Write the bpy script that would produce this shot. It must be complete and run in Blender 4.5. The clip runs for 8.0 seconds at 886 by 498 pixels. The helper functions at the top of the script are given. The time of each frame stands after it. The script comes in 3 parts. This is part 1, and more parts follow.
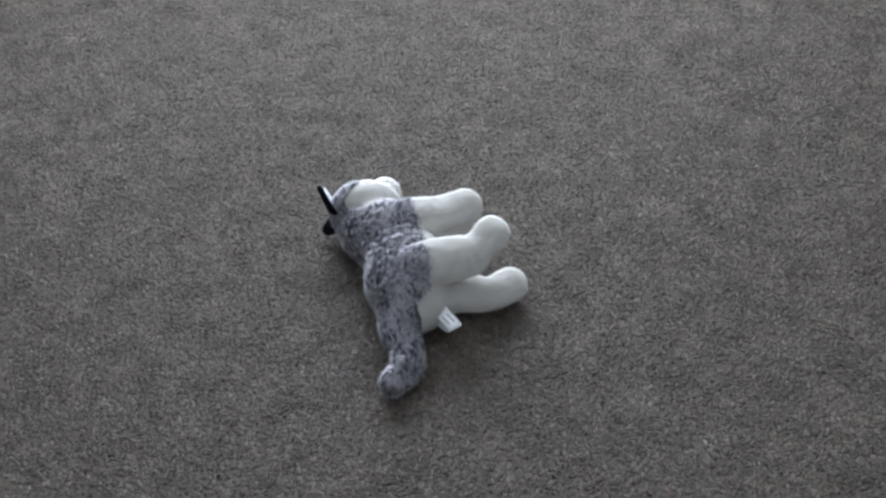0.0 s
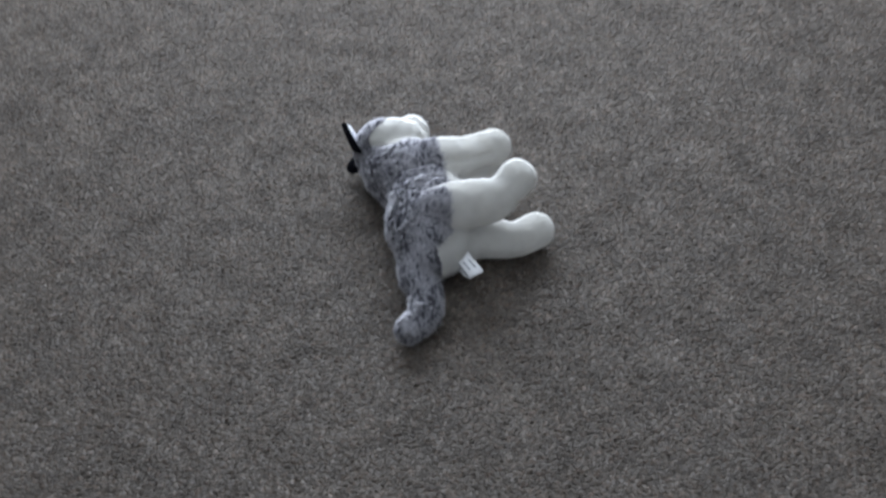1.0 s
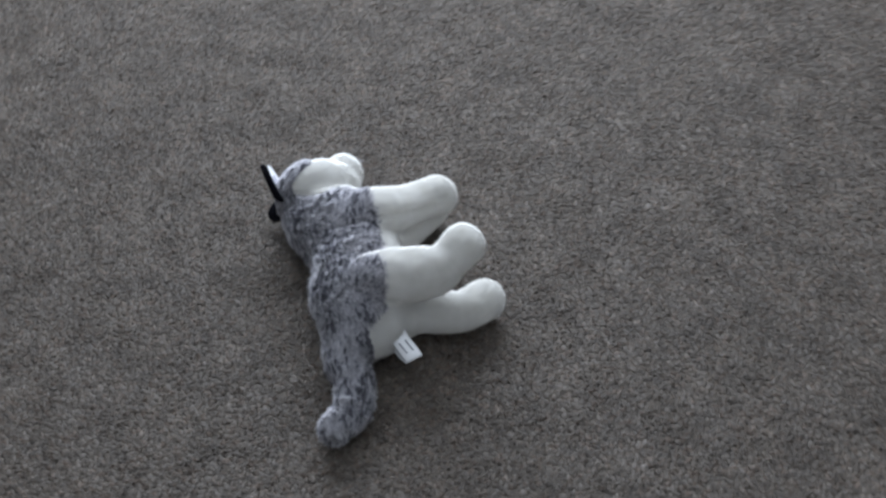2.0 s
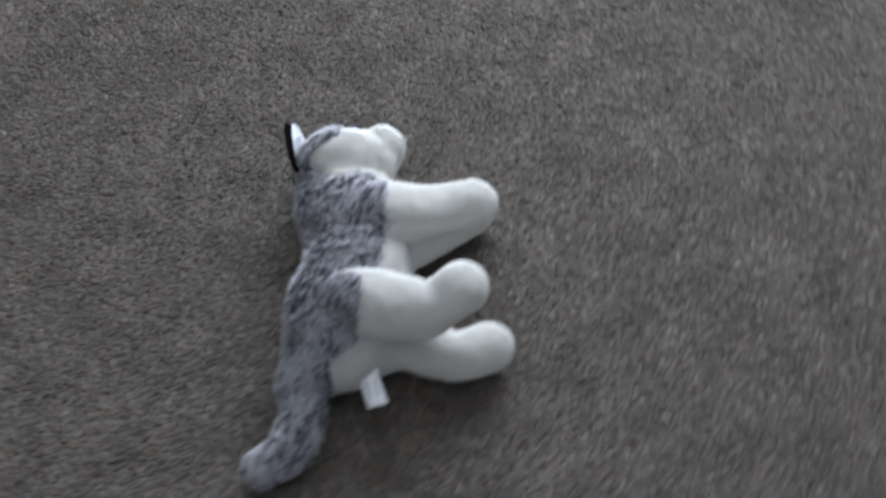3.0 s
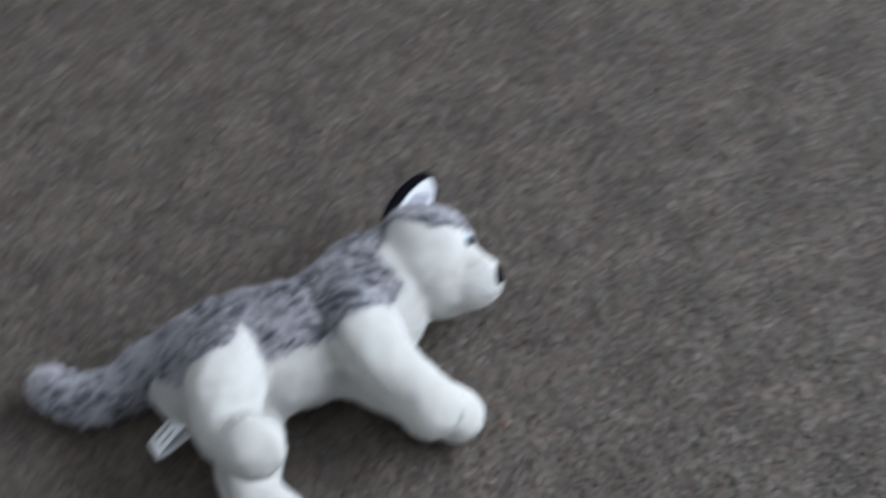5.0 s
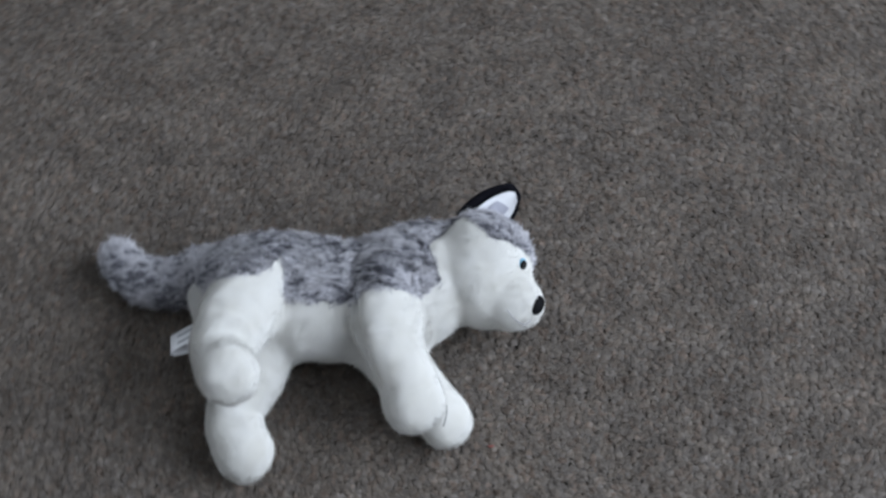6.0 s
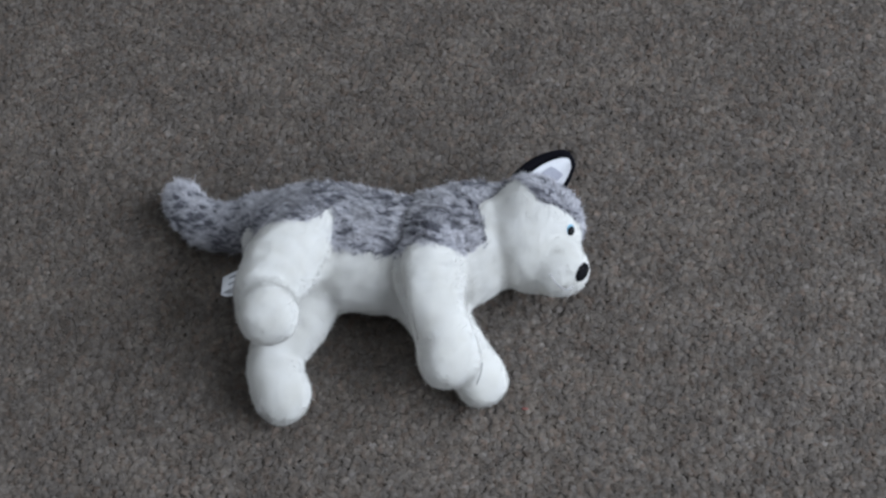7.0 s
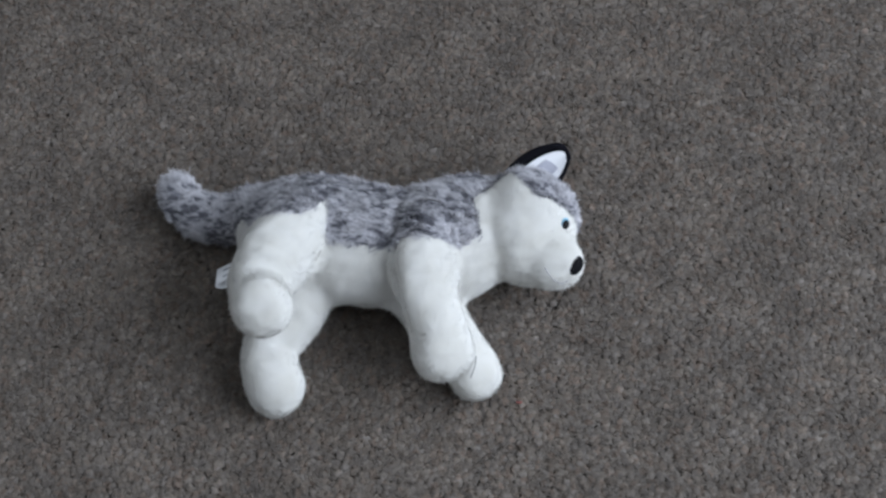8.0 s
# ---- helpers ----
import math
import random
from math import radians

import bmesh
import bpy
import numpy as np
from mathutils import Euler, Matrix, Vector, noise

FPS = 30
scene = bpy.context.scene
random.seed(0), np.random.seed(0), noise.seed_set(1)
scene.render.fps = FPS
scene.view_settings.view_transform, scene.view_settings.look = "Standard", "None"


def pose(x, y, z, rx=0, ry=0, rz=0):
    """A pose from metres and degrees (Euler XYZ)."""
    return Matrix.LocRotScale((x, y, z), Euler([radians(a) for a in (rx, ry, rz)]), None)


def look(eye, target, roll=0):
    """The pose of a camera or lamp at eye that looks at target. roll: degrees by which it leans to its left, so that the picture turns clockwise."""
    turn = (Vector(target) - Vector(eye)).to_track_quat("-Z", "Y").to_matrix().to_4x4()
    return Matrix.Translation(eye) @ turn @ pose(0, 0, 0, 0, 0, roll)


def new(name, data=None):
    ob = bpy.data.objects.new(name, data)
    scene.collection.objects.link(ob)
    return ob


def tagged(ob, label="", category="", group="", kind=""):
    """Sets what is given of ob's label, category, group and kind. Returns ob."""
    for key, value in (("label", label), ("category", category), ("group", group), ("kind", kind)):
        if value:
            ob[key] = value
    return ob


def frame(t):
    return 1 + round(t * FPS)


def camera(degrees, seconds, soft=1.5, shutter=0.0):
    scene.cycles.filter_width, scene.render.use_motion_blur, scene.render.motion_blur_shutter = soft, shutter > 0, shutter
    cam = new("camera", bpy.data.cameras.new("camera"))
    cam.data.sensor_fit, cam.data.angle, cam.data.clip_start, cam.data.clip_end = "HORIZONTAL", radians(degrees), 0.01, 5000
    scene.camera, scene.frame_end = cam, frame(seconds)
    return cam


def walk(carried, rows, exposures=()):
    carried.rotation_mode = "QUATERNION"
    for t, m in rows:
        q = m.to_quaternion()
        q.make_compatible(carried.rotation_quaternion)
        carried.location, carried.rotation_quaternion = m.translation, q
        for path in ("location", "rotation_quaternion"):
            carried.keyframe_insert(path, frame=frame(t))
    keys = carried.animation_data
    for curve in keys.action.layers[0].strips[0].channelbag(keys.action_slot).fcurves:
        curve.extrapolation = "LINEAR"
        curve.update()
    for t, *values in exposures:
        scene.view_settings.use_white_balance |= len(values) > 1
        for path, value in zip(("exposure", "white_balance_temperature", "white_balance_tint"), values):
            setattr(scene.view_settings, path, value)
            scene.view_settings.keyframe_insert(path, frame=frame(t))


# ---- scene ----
cam = camera(35.4, 8.0, soft=2.5, shutter=0.65)
PATH = [
    (0, (-1.274, 0.203, 1.073), (0.291, 0.0, -0.157), -1.6),
    (0.5, (-1.266, 0.18, 1.069), (0.293, 0.021, -0.173), -2.0),
    (1, (-1.226, 0.15, 1.053), (0.283, 0.049, -0.256), -2.4),
    (1.1, (-1.204, 0.144, 1.054), (0.289, 0.043, -0.273), -2.4),
    (1.3, (-1.131, 0.136, 1.058), (0.348, -0.021, -0.279), -1.4),
    (1.5, (-1.061, 0.146, 1.054), (0.413, -0.061, -0.283), -0.9),
    (1.7, (-1.019, 0.142, 1.044), (0.43, -0.071, -0.318), -0.6),
    (2.8, (-0.717, -0.095, 1.0), (0.531, 0.072, -0.554), -1.6),
    (2.9, (-0.685, -0.115, 0.993), (0.536, 0.093, -0.577), -2.1),
    (3, (-0.637, -0.145, 0.985), (0.539, 0.126, -0.609), -2.5),
    (3.2, (-0.577, -0.171, 0.989), (0.572, 0.139, -0.618), 0.1),
    (3.4, (-0.5, -0.201, 0.979), (0.59, 0.212, -0.647), -0.2),
    (3.5, (-0.458, -0.21, 0.974), (0.561, 0.257, -0.682), -1.7),
    (3.8, (-0.359, -0.285, 0.951), (0.529, 0.413, -0.699), -6.0),
    (4, (-0.276, -0.37, 0.942), (0.464, 0.415, -0.742), -5.6),
    (4.1, (-0.25, -0.393, 0.942), (0.445, 0.447, -0.735), -4.8),
    (4.2, (-0.226, -0.405, 0.944), (0.422, 0.446, -0.746), -4.3),
    (4.3, (-0.18, -0.424, 0.938), (0.348, 0.49, -0.761), -7.1),
    (4.5, (-0.094, -0.431, 0.919), (0.301, 0.539, -0.784), -9.2),
    (4.8, (0.019, -0.415, 0.912), (0.309, 0.626, -0.771), -6.3),
    (4.9, (0.024, -0.42, 0.916), (0.301, 0.649, -0.751), -5.5),
    (5, (0.051, -0.417, 0.915), (0.231, 0.635, -0.777), -7.7),
    (5.2, (0.079, -0.402, 0.918), (0.151, 0.636, -0.79), -9.5),
    (6.3, (0.308, -0.434, 0.901), (-0.117, 0.619, -0.745), -10.6),
    (6.5, (0.315, -0.438, 0.896), (-0.145, 0.601, -0.749), -12.0),
    (7, (0.318, -0.438, 0.894), (-0.167, 0.59, -0.752), -12.7),
    (7.5, (0.318, -0.44, 0.892), (-0.17, 0.588, -0.753), -12.6),
    (8, (0.32, -0.435, 0.893), (-0.161, 0.583, -0.761), -12.5),
]
EXPOSURES = [(0.0, 0.86), (1.7, 0.77), (2.8, 0.58), (4.5, 0.38), (6.3, 0.10), (8.0, 0.10)]
walk(cam, [(t, look(eye, target, roll)) for t, eye, target, roll in PATH], EXPOSURES)
# ---- light ----
world = bpy.data.worlds.new("sky")
scene.world = world
world.use_nodes = True
sky = world.node_tree.nodes.new("ShaderNodeTexSky")
sky.sky_type, sky.sun_disc = "NISHITA", False
sky.sun_elevation, sky.sun_rotation = radians(35), radians(250)
world.node_tree.links.new(sky.outputs[0], world.node_tree.nodes["Background"].inputs[0])
world.node_tree.nodes["Background"].inputs[1].default_value = 0.1

ROOM = (-2.8, 1.5, -2.4, 2.6, 2.4)          # x0, x1, y0, y1, height
WIN = (-0.95, 0.85, 0.55, 1.90)               # window in the east wall: y0, y1, z0, z1
win_light = bpy.data.lights.new("window_daylight", "AREA")
win_light.shape, win_light.size, win_light.size_y = "RECTANGLE", WIN[1] - WIN[0] - 0.1, WIN[3] - WIN[2] - 0.1
win_light.energy, win_light.color = 92, (0.775, 0.870, 1.0)
new("window_daylight", win_light).matrix_world = look(
    (ROOM[1] + 0.02, (WIN[0] + WIN[1]) / 2, (WIN[2] + WIN[3]) / 2), (0, (WIN[0] + WIN[1]) / 2, (WIN[2] + WIN[3]) / 2))


# ---- materials ----
def material(name, build):
    m = bpy.data.materials.new(name)
    m.use_nodes = True
    t = m.node_tree
    build(t, t.nodes["Principled BSDF"])
    return m


def node(t, kind, inputs=None, **attrs):
    n = t.nodes.new(kind)
    for k, v in attrs.items():
        setattr(n, k, v)
    for k, v in (inputs or {}).items():
        if hasattr(v, "is_output"):
            t.links.new(v, n.inputs[k])
        else:
            n.inputs[k].default_value = v
    return n


def ramp(t, fac, stops):
    r = node(t, "ShaderNodeValToRGB", {0: fac})
    el = r.color_ramp.elements
    while len(el) < len(stops):
        el.new(0.5)
    for e, (p, c) in zip(el, stops):
        e.position, e.color = p, (*c, 1)
    return r.outputs[0]


def fibre(t, p, colour, through_part=0.25, shine=0.0):
    """Soft fibre: mostly diffuse, some light passes through, some glances off."""
    d = node(t, "ShaderNodeBsdfDiffuse", {0: colour, 1: 1.0})
    tr = node(t, "ShaderNodeBsdfTranslucent", {0: colour})
    mix = node(t, "ShaderNodeMixShader", {0: through_part, 1: d.outputs[0], 2: tr.outputs[0]})
    if shine:
        g = node(t, "ShaderNodeBsdfGlossy", {"Color": (0.82, 0.78, 0.74, 1), "Roughness": 0.5})
        mix = node(t, "ShaderNodeMixShader", {0: shine, 1: mix.outputs[0], 2: g.outputs[0]})
    t.links.new(mix.outputs[0], t.nodes["Material Output"].inputs[0])


def white_fur(t, p):
    geo = node(t, "ShaderNodeNewGeometry")
    co = node(t, "ShaderNodeTexCoord").outputs["Object"]
    n = node(t, "ShaderNodeTexNoise", {"Vector": co, "Scale": 60.0, "Detail": 3.0})
    a = ramp(t, geo.outputs["Random Per Island"], [(0.0, (0.80, 0.79, 0.77)), (1.0, (0.83, 0.82, 0.80))])
    b = ramp(t, n.outputs[0], [(0.3, (0.96, 0.955, 0.94)), (0.7, (1, 1, 1))])
    c = node(t, "ShaderNodeMix", {0: 1.0, 6: a, 7: b}, data_type="RGBA", blend_type="MULTIPLY")
    fibre(t, p, c.outputs[2], 0.5)


def grey_fur(t, p):
    geo = node(t, "ShaderNodeNewGeometry")
    co = node(t, "ShaderNodeTexCoord").outputs["Object"]
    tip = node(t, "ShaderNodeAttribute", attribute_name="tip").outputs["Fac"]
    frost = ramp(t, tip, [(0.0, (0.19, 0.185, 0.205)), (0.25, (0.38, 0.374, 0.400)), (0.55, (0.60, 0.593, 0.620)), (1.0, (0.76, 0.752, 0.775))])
    own = ramp(t, geo.outputs["Random Per Island"], [(0.0, (0.40, 0.40, 0.41)), (0.16, (0.88, 0.88, 0.89)), (1.0, (1.06, 1.06, 1.06))])
    patch = node(t, "ShaderNodeTexNoise", {"Vector": co, "Scale": 45.0, "Detail": 2.0})
    grain = node(t, "ShaderNodeMapping", {0: co, 2: (0, 0, 0.5), 3: (0.38, 1.0, 0.7)})
    dash = node(t, "ShaderNodeTexNoise", {"Vector": grain.outputs[0], "Scale": 270.0, "Detail": 1.5, "Distortion": 0.6})
    mixed = node(t, "ShaderNodeMath", {0: patch.outputs[0], 1: 0.75, 2: dash.outputs[0]}, operation="MULTIPLY_ADD")
    dye = ramp(t, mixed.outputs[0], [(0.72, (1.08, 1.07, 1.06)), (0.93, (0.98, 0.98, 0.99)), (1.04, (0.40, 0.40, 0.43))])
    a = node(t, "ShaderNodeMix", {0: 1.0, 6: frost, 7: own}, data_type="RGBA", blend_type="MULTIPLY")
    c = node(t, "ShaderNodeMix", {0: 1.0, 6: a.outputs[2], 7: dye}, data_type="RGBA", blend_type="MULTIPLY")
    fibre(t, p, c.outputs[2], 0.45)


def black_plush(t, p):
    geo = node(t, "ShaderNodeNewGeometry")
    c = ramp(t, geo.outputs["Random Per Island"], [(0, (0.006, 0.006, 0.008)), (1, (0.016, 0.016, 0.02))])
    fibre(t, p, c, 0.05)


def velour(light, dark, scale):
    def build(t, p):
        co = node(t, "ShaderNodeTexCoord").outputs["Object"]
        n = node(t, "ShaderNodeTexNoise", {"Vector": co, "Scale": scale, "Detail": 5.0})
        t.links.new(ramp(t, n.outputs[0], [(0.3, dark), (0.7, light)]), p.inputs["Base Color"])
        p.inputs["Roughness"].default_value = 0.95
        b = node(t, "ShaderNodeBump", {"Height": n.outputs[0], "Strength": 0.4, "Distance": 0.0006})
        t.links.new(b.outputs[0], p.inputs["Normal"])
    return build


def plain(colour, rough, bump=0.0, scale=200.0, spread=0.06):
    def build(t, p):
        co = node(t, "ShaderNodeTexCoord").outputs["Object"]
        n = node(t, "ShaderNodeTexNoise", {"Vector": co, "Scale": scale, "Detail": 4.0})
        lo = tuple(c * (1 - spread) for c in colour)
        t.links.new(ramp(t, n.outputs[0], [(0.3, lo), (0.7, colour)]), p.inputs["Base Color"])
        p.inputs["Roughness"].default_value = rough
        if bump:
            b = node(t, "ShaderNodeBump", {"Height": n.outputs[0], "Strength": 0.5, "Distance": bump})
            t.links.new(b.outputs[0], p.inputs["Normal"])
    return build


def carpet_wool(t, p):
    geo = node(t, "ShaderNodeNewGeometry")
    co = node(t, "ShaderNodeTexCoord").outputs["Object"]
    yarn = node(t, "ShaderNodeTexVoronoi", {"Vector": co, "Scale": 230.0})
    own = node(t, "ShaderNodeMath", {0: geo.outputs["Random Per Island"], 1: 0.45}, operation="MULTIPLY")
    sep = node(t, "ShaderNodeSeparateColor", {0: yarn.outputs["Color"]})
    bundle = node(t, "ShaderNodeMath", {0: sep.outputs[0], 1: 0.55}, operation="MULTIPLY")
    tone = node(t, "ShaderNodeMath", {0: own.outputs[0], 1: bundle.outputs[0]}, operation="ADD")
    tuft = ramp(t, tone.outputs[0], [
        (0.0, (0.084, 0.070, 0.060)), (0.25, (0.110, 0.094, 0.081)), (0.5, (0.130, 0.112, 0.098)),
        (0.74, (0.148, 0.129, 0.112)), (0.90, (0.176, 0.154, 0.137)), (1.0, (0.199, 0.177, 0.160))])
    hue = ramp(t, sep.outputs[1], [(0.0, (1.09, 0.98, 0.93)), (0.25, (1.02, 1.0, 0.98)), (0.6, (0.99, 1.0, 1.01)), (1.0, (0.98, 1.0, 1.04))])
    tuft = node(t, "ShaderNodeMix", {0: 1.0, 6: tuft, 7: hue}, data_type="RGBA", blend_type="MULTIPLY").outputs[2]
    fine = node(t, "ShaderNodeTexNoise", {"Vector": co, "Scale": 420.0, "Detail": 3.0})
    f = ramp(t, fine.outputs[0], [(0.3, (0.90, 0.90, 0.90)), (0.7, (1.08, 1.07, 1.06))])
    mid = node(t, "ShaderNodeTexNoise", {"Vector": co, "Scale": 24.0, "Detail": 3.0})
    m = ramp(t, mid.outputs[0], [(0.32, (0.85, 0.845, 0.845)), (0.68, (1.15, 1.135, 1.12))])
    wide = node(t, "ShaderNodeTexNoise", {"Vector": co, "Scale": 9.0, "Detail": 3.0})
    w = ramp(t, wide.outputs[0], [(0.3, (0.90, 0.90, 0.905)), (0.7, (1.09, 1.085, 1.08))])
    tuft = node(t, "ShaderNodeMix", {0: 1.0, 6: tuft, 7: w}, data_type="RGBA", blend_type="MULTIPLY").outputs[2]
    a = node(t, "ShaderNodeMix", {0: 1.0, 6: tuft, 7: f}, data_type="RGBA", blend_type="MULTIPLY")
    c = node(t, "ShaderNodeMix", {0: 1.0, 6: a.outputs[2], 7: m}, data_type="RGBA", blend_type="MULTIPLY")
    fibre(t, p, c.outputs[2], 0.18, 0.016)


def carpet_base(t, p):
    co = node(t, "ShaderNodeTexCoord").outputs["Object"]
    v = node(t, "ShaderNodeTexVoronoi", {"Vector": co, "Scale": 240.0})
    fine = node(t, "ShaderNodeTexNoise", {"Vector": co, "Scale": 300.0, "Detail": 4.0})
    mid = node(t, "ShaderNodeTexNoise", {"Vector": co, "Scale": 24.0, "Detail": 3.0})
    f = ramp(t, fine.outputs[0], [(0.3, (0.05, 0.042, 0.034)), (0.7, (0.11, 0.094, 0.080))])
    m = ramp(t, mid.outputs[0], [(0.3, (0.86, 0.86, 0.87)), (0.7, (1.12, 1.11, 1.10))])
    c = node(t, "ShaderNodeMix", {0: 1.0, 6: f, 7: m}, data_type="RGBA", blend_type="MULTIPLY")
    t.links.new(c.outputs[2], p.inputs["Base Color"])
    p.inputs["Roughness"].default_value = 1.0
    b = node(t, "ShaderNodeBump", {"Height": v.outputs[0], "Strength": 0.8, "Distance": 0.004})
    t.links.new(b.outputs[0], p.inputs["Normal"])


def glass(t, p):
    p.inputs["Transmission Weight"].default_value = 1.0
    p.inputs["Roughness"].default_value = 0.0
    p.inputs["IOR"].default_value = 1.45


WHITE = material("white_plush", white_fur)
GREY = material("grey_marled_plush", grey_fur)
BLACK = material("black_plush", black_plush)
EAR_WHITE = material("white_velour", velour((0.84, 0.84, 0.86), (0.74, 0.74, 0.77), 900))
EAR_GREY = material("pale_grey_velour", velour((0.46, 0.46, 0.52), (0.38, 0.38, 0.44), 900))
NOSE = material("black_satin_nose", plain((0.004, 0.004, 0.005), 0.75, 0.0002, 600))
NOSE.node_tree.nodes["Principled BSDF"].inputs["Specular IOR Level"].default_value = 0.06
EYE_BLUE = material("pale_blue_eye", plain((0.22, 0.42, 0.55), 0.3))
EYE_BLACK = material("black_pupil", plain((0.008, 0.008, 0.009), 0.45))
EYE_BLACK.node_tree.nodes["Principled BSDF"].inputs["Specular IOR Level"].default_value = 0.08
STITCH = material("grey_thread", plain((0.07, 0.065, 0.07), 0.8, 0.0002, 2000))
# even grey that stands in for the shade in the mouth crease
MOUTH_SHADE = material("mouth_crease_shade", plain((0.26, 0.25, 0.26), 0.8))
TAG = material("white_satin_ribbon", plain((0.80, 0.80, 0.82), 0.45, 0.0002, 700))
INK = material("grey_print", plain((0.30, 0.31, 0.34), 0.7))
LINT = material("red_lint", plain((0.17, 0.06, 0.05), 0.95, 0.0003, 900, 0.3))
WOOL = material("carpet_wool", carpet_wool)
BACKING = material("carpet_base", carpet_base)
PAINT = material("wall_paint", plain((0.55, 0.55, 0.545), 0.85, 0.001, 60))
CEIL = material("ceiling_paint", plain((0.80, 0.80, 0.79), 0.9, 0.001, 40))
GLOSS = material("white_gloss_paint", plain((0.8, 0.8, 0.79), 0.35, 0.0005, 20))
GLASS = material("window_glass", glass)


# ---- helpers of the scene ----
def part(name, bm, mat, parent=None, label=""):
    me = bpy.data.meshes.new(name)
    bm.to_mesh(me)
    bm.free()
    me.materials.append(mat)
    ob = new(name, me)
    ob.parent = parent
    return tagged(ob, label)


def box(x0, y0, z0, x1, y1, z1, bm=None, bevel=0.0):
    bm = bm or bmesh.new()
    r = bmesh.ops.create_cube(bm, size=1.0)
    for v in r["verts"]:
        v.co = Vector(((x0 + x1) / 2 + v.co.x * (x1 - x0), (y0 + y1) / 2 + v.co.y * (y1 - y0), (z0 + z1) / 2 + v.co.z * (z1 - z0)))
    if bevel:
        bmesh.ops.bevel(bm, geom=list({e for v in r["verts"] for e in v.link_edges}), offset=bevel, segments=2, affect="EDGES")
    return bm


# ---- room ----
X0, X1, Y0, Y1, H = ROOM
T = 0.12
ground = part("floor", box(X0, Y0, -0.06, X1, Y1, -0.0055), BACKING)
tagged(ground, "grey-brown flecked cut-pile carpet covering the floor", "carpet", kind="structure")
for nm, b in (("wall_west", (X0 - T, Y0 - T, -0.06, X0, Y1 + T, H)), ("wall_south", (X0, Y0 - T, -0.06, X1, Y0, H)), ("wall_north", (X0, Y1, -0.06, X1, Y1 + T, H))):
    tagged(part(nm, box(*b), PAINT), "plain pale grey painted wall", "wall", kind="structure")
bm = box(X1, Y0 - T, -0.06, X1 + T, WIN[0], H)
box(X1, WIN[1], -0.06, X1 + T, Y1 + T, H, bm)
box(X1, WIN[0], -0.06, X1 + T, WIN[1], WIN[2], bm)
box(X1, WIN[0], WIN[3], X1 + T, WIN[1], H, bm)
tagged(part("wall_east", bm, PAINT), "plain pale grey wall with a window opening", "wall", kind="structure")
tagged(part("ceiling", box(X0 - T, Y0 - T, H, X1 + T, Y1 + T, H + 0.1), CEIL), "plain pale grey ceiling", "ceiling", kind="structure")
window = tagged(new("window_1"), "white-framed window in the east wall", "window", kind="structure")
bm = bmesh.new()
wx0, wx1 = X1 + 0.05, X1 + 0.10
for b in ((WIN[0], WIN[2], WIN[0] + 0.05, WIN[3]), (WIN[1] - 0.05, WIN[2], WIN[1], WIN[3]), (WIN[0] + 0.05, WIN[2], WIN[1] - 0.05, WIN[2] + 0.05), (WIN[0] + 0.05, WIN[3] - 0.05, WIN[1] - 0.05, WIN[3])):
    box(wx0, b[0], b[1], wx1, b[2], b[3], bm)
part("window_frame", bm, GLOSS, window)
pane = part("pane", box(X1 + 0.072, WIN[0] + 0.05, WIN[2] + 0.05, X1 + 0.078, WIN[1] - 0.05, WIN[3] - 0.05), GLASS, window)
pane.visible_shadow = False
part("window_sill", box(X1 - 0.06, WIN[0] - 0.05, WIN[2] - 0.03, X1 - 0.002, WIN[1] + 0.05, WIN[2], bevel=0.006), GLOSS, window)


# ---- plush dog ----
def curve(pts, n):
    """Catmull-Rom through rows of numbers."""
    p = np.array(pts, float)
    p = np.vstack([2 * p[0] - p[1], p, 2 * p[-1] - p[-2]])
    out = []
    for k in np.linspace(0, len(pts) - 1, n):
        i = min(int(k), len(pts) - 2)
        u = k - i
        a, b, c, d = p[i:i + 4]
        out.append(0.5 * (2 * b + (c - a) * u + (2 * a - 5 * b + 4 * c - d) * u * u + (3 * b - a - 3 * c + d) * u ** 3))
    return np.array(out)


def along_chain(rows, n=15, flat=1.0):
    """A stuffed tube as a chain of round cones: rows of x, y, z and radius."""
    c = curve(rows, n)
    return [("cone", c[i, :3], c[i + 1, :3], c[i, 3], c[i + 1, 3], flat) for i in range(n - 1)]


def egg(centre, radii, axes=np.eye(3)):
    return ("egg", np.array(centre, float), np.array(radii, float), np.array(axes, float))


STEP = 0.0016                                  # spacing of the grid that the stuffed skin is drawn from
LOW, HIGH = np.array((-0.190, -0.072, -0.008)), np.array((0.192, 0.174, 0.142))
AXES = [np.arange(LOW[k], HIGH[k], STEP) for k in range(3)]
SHAPE = tuple(len(v) for v in AXES)


def soft_min(a, b, k):
    """The lower of two, rounded where they meet."""
    h = np.clip(0.5 + 0.5 * (b - a) / k, 0, 1)
    return b * (1 - h) + a * h - k * h * (1 - h)


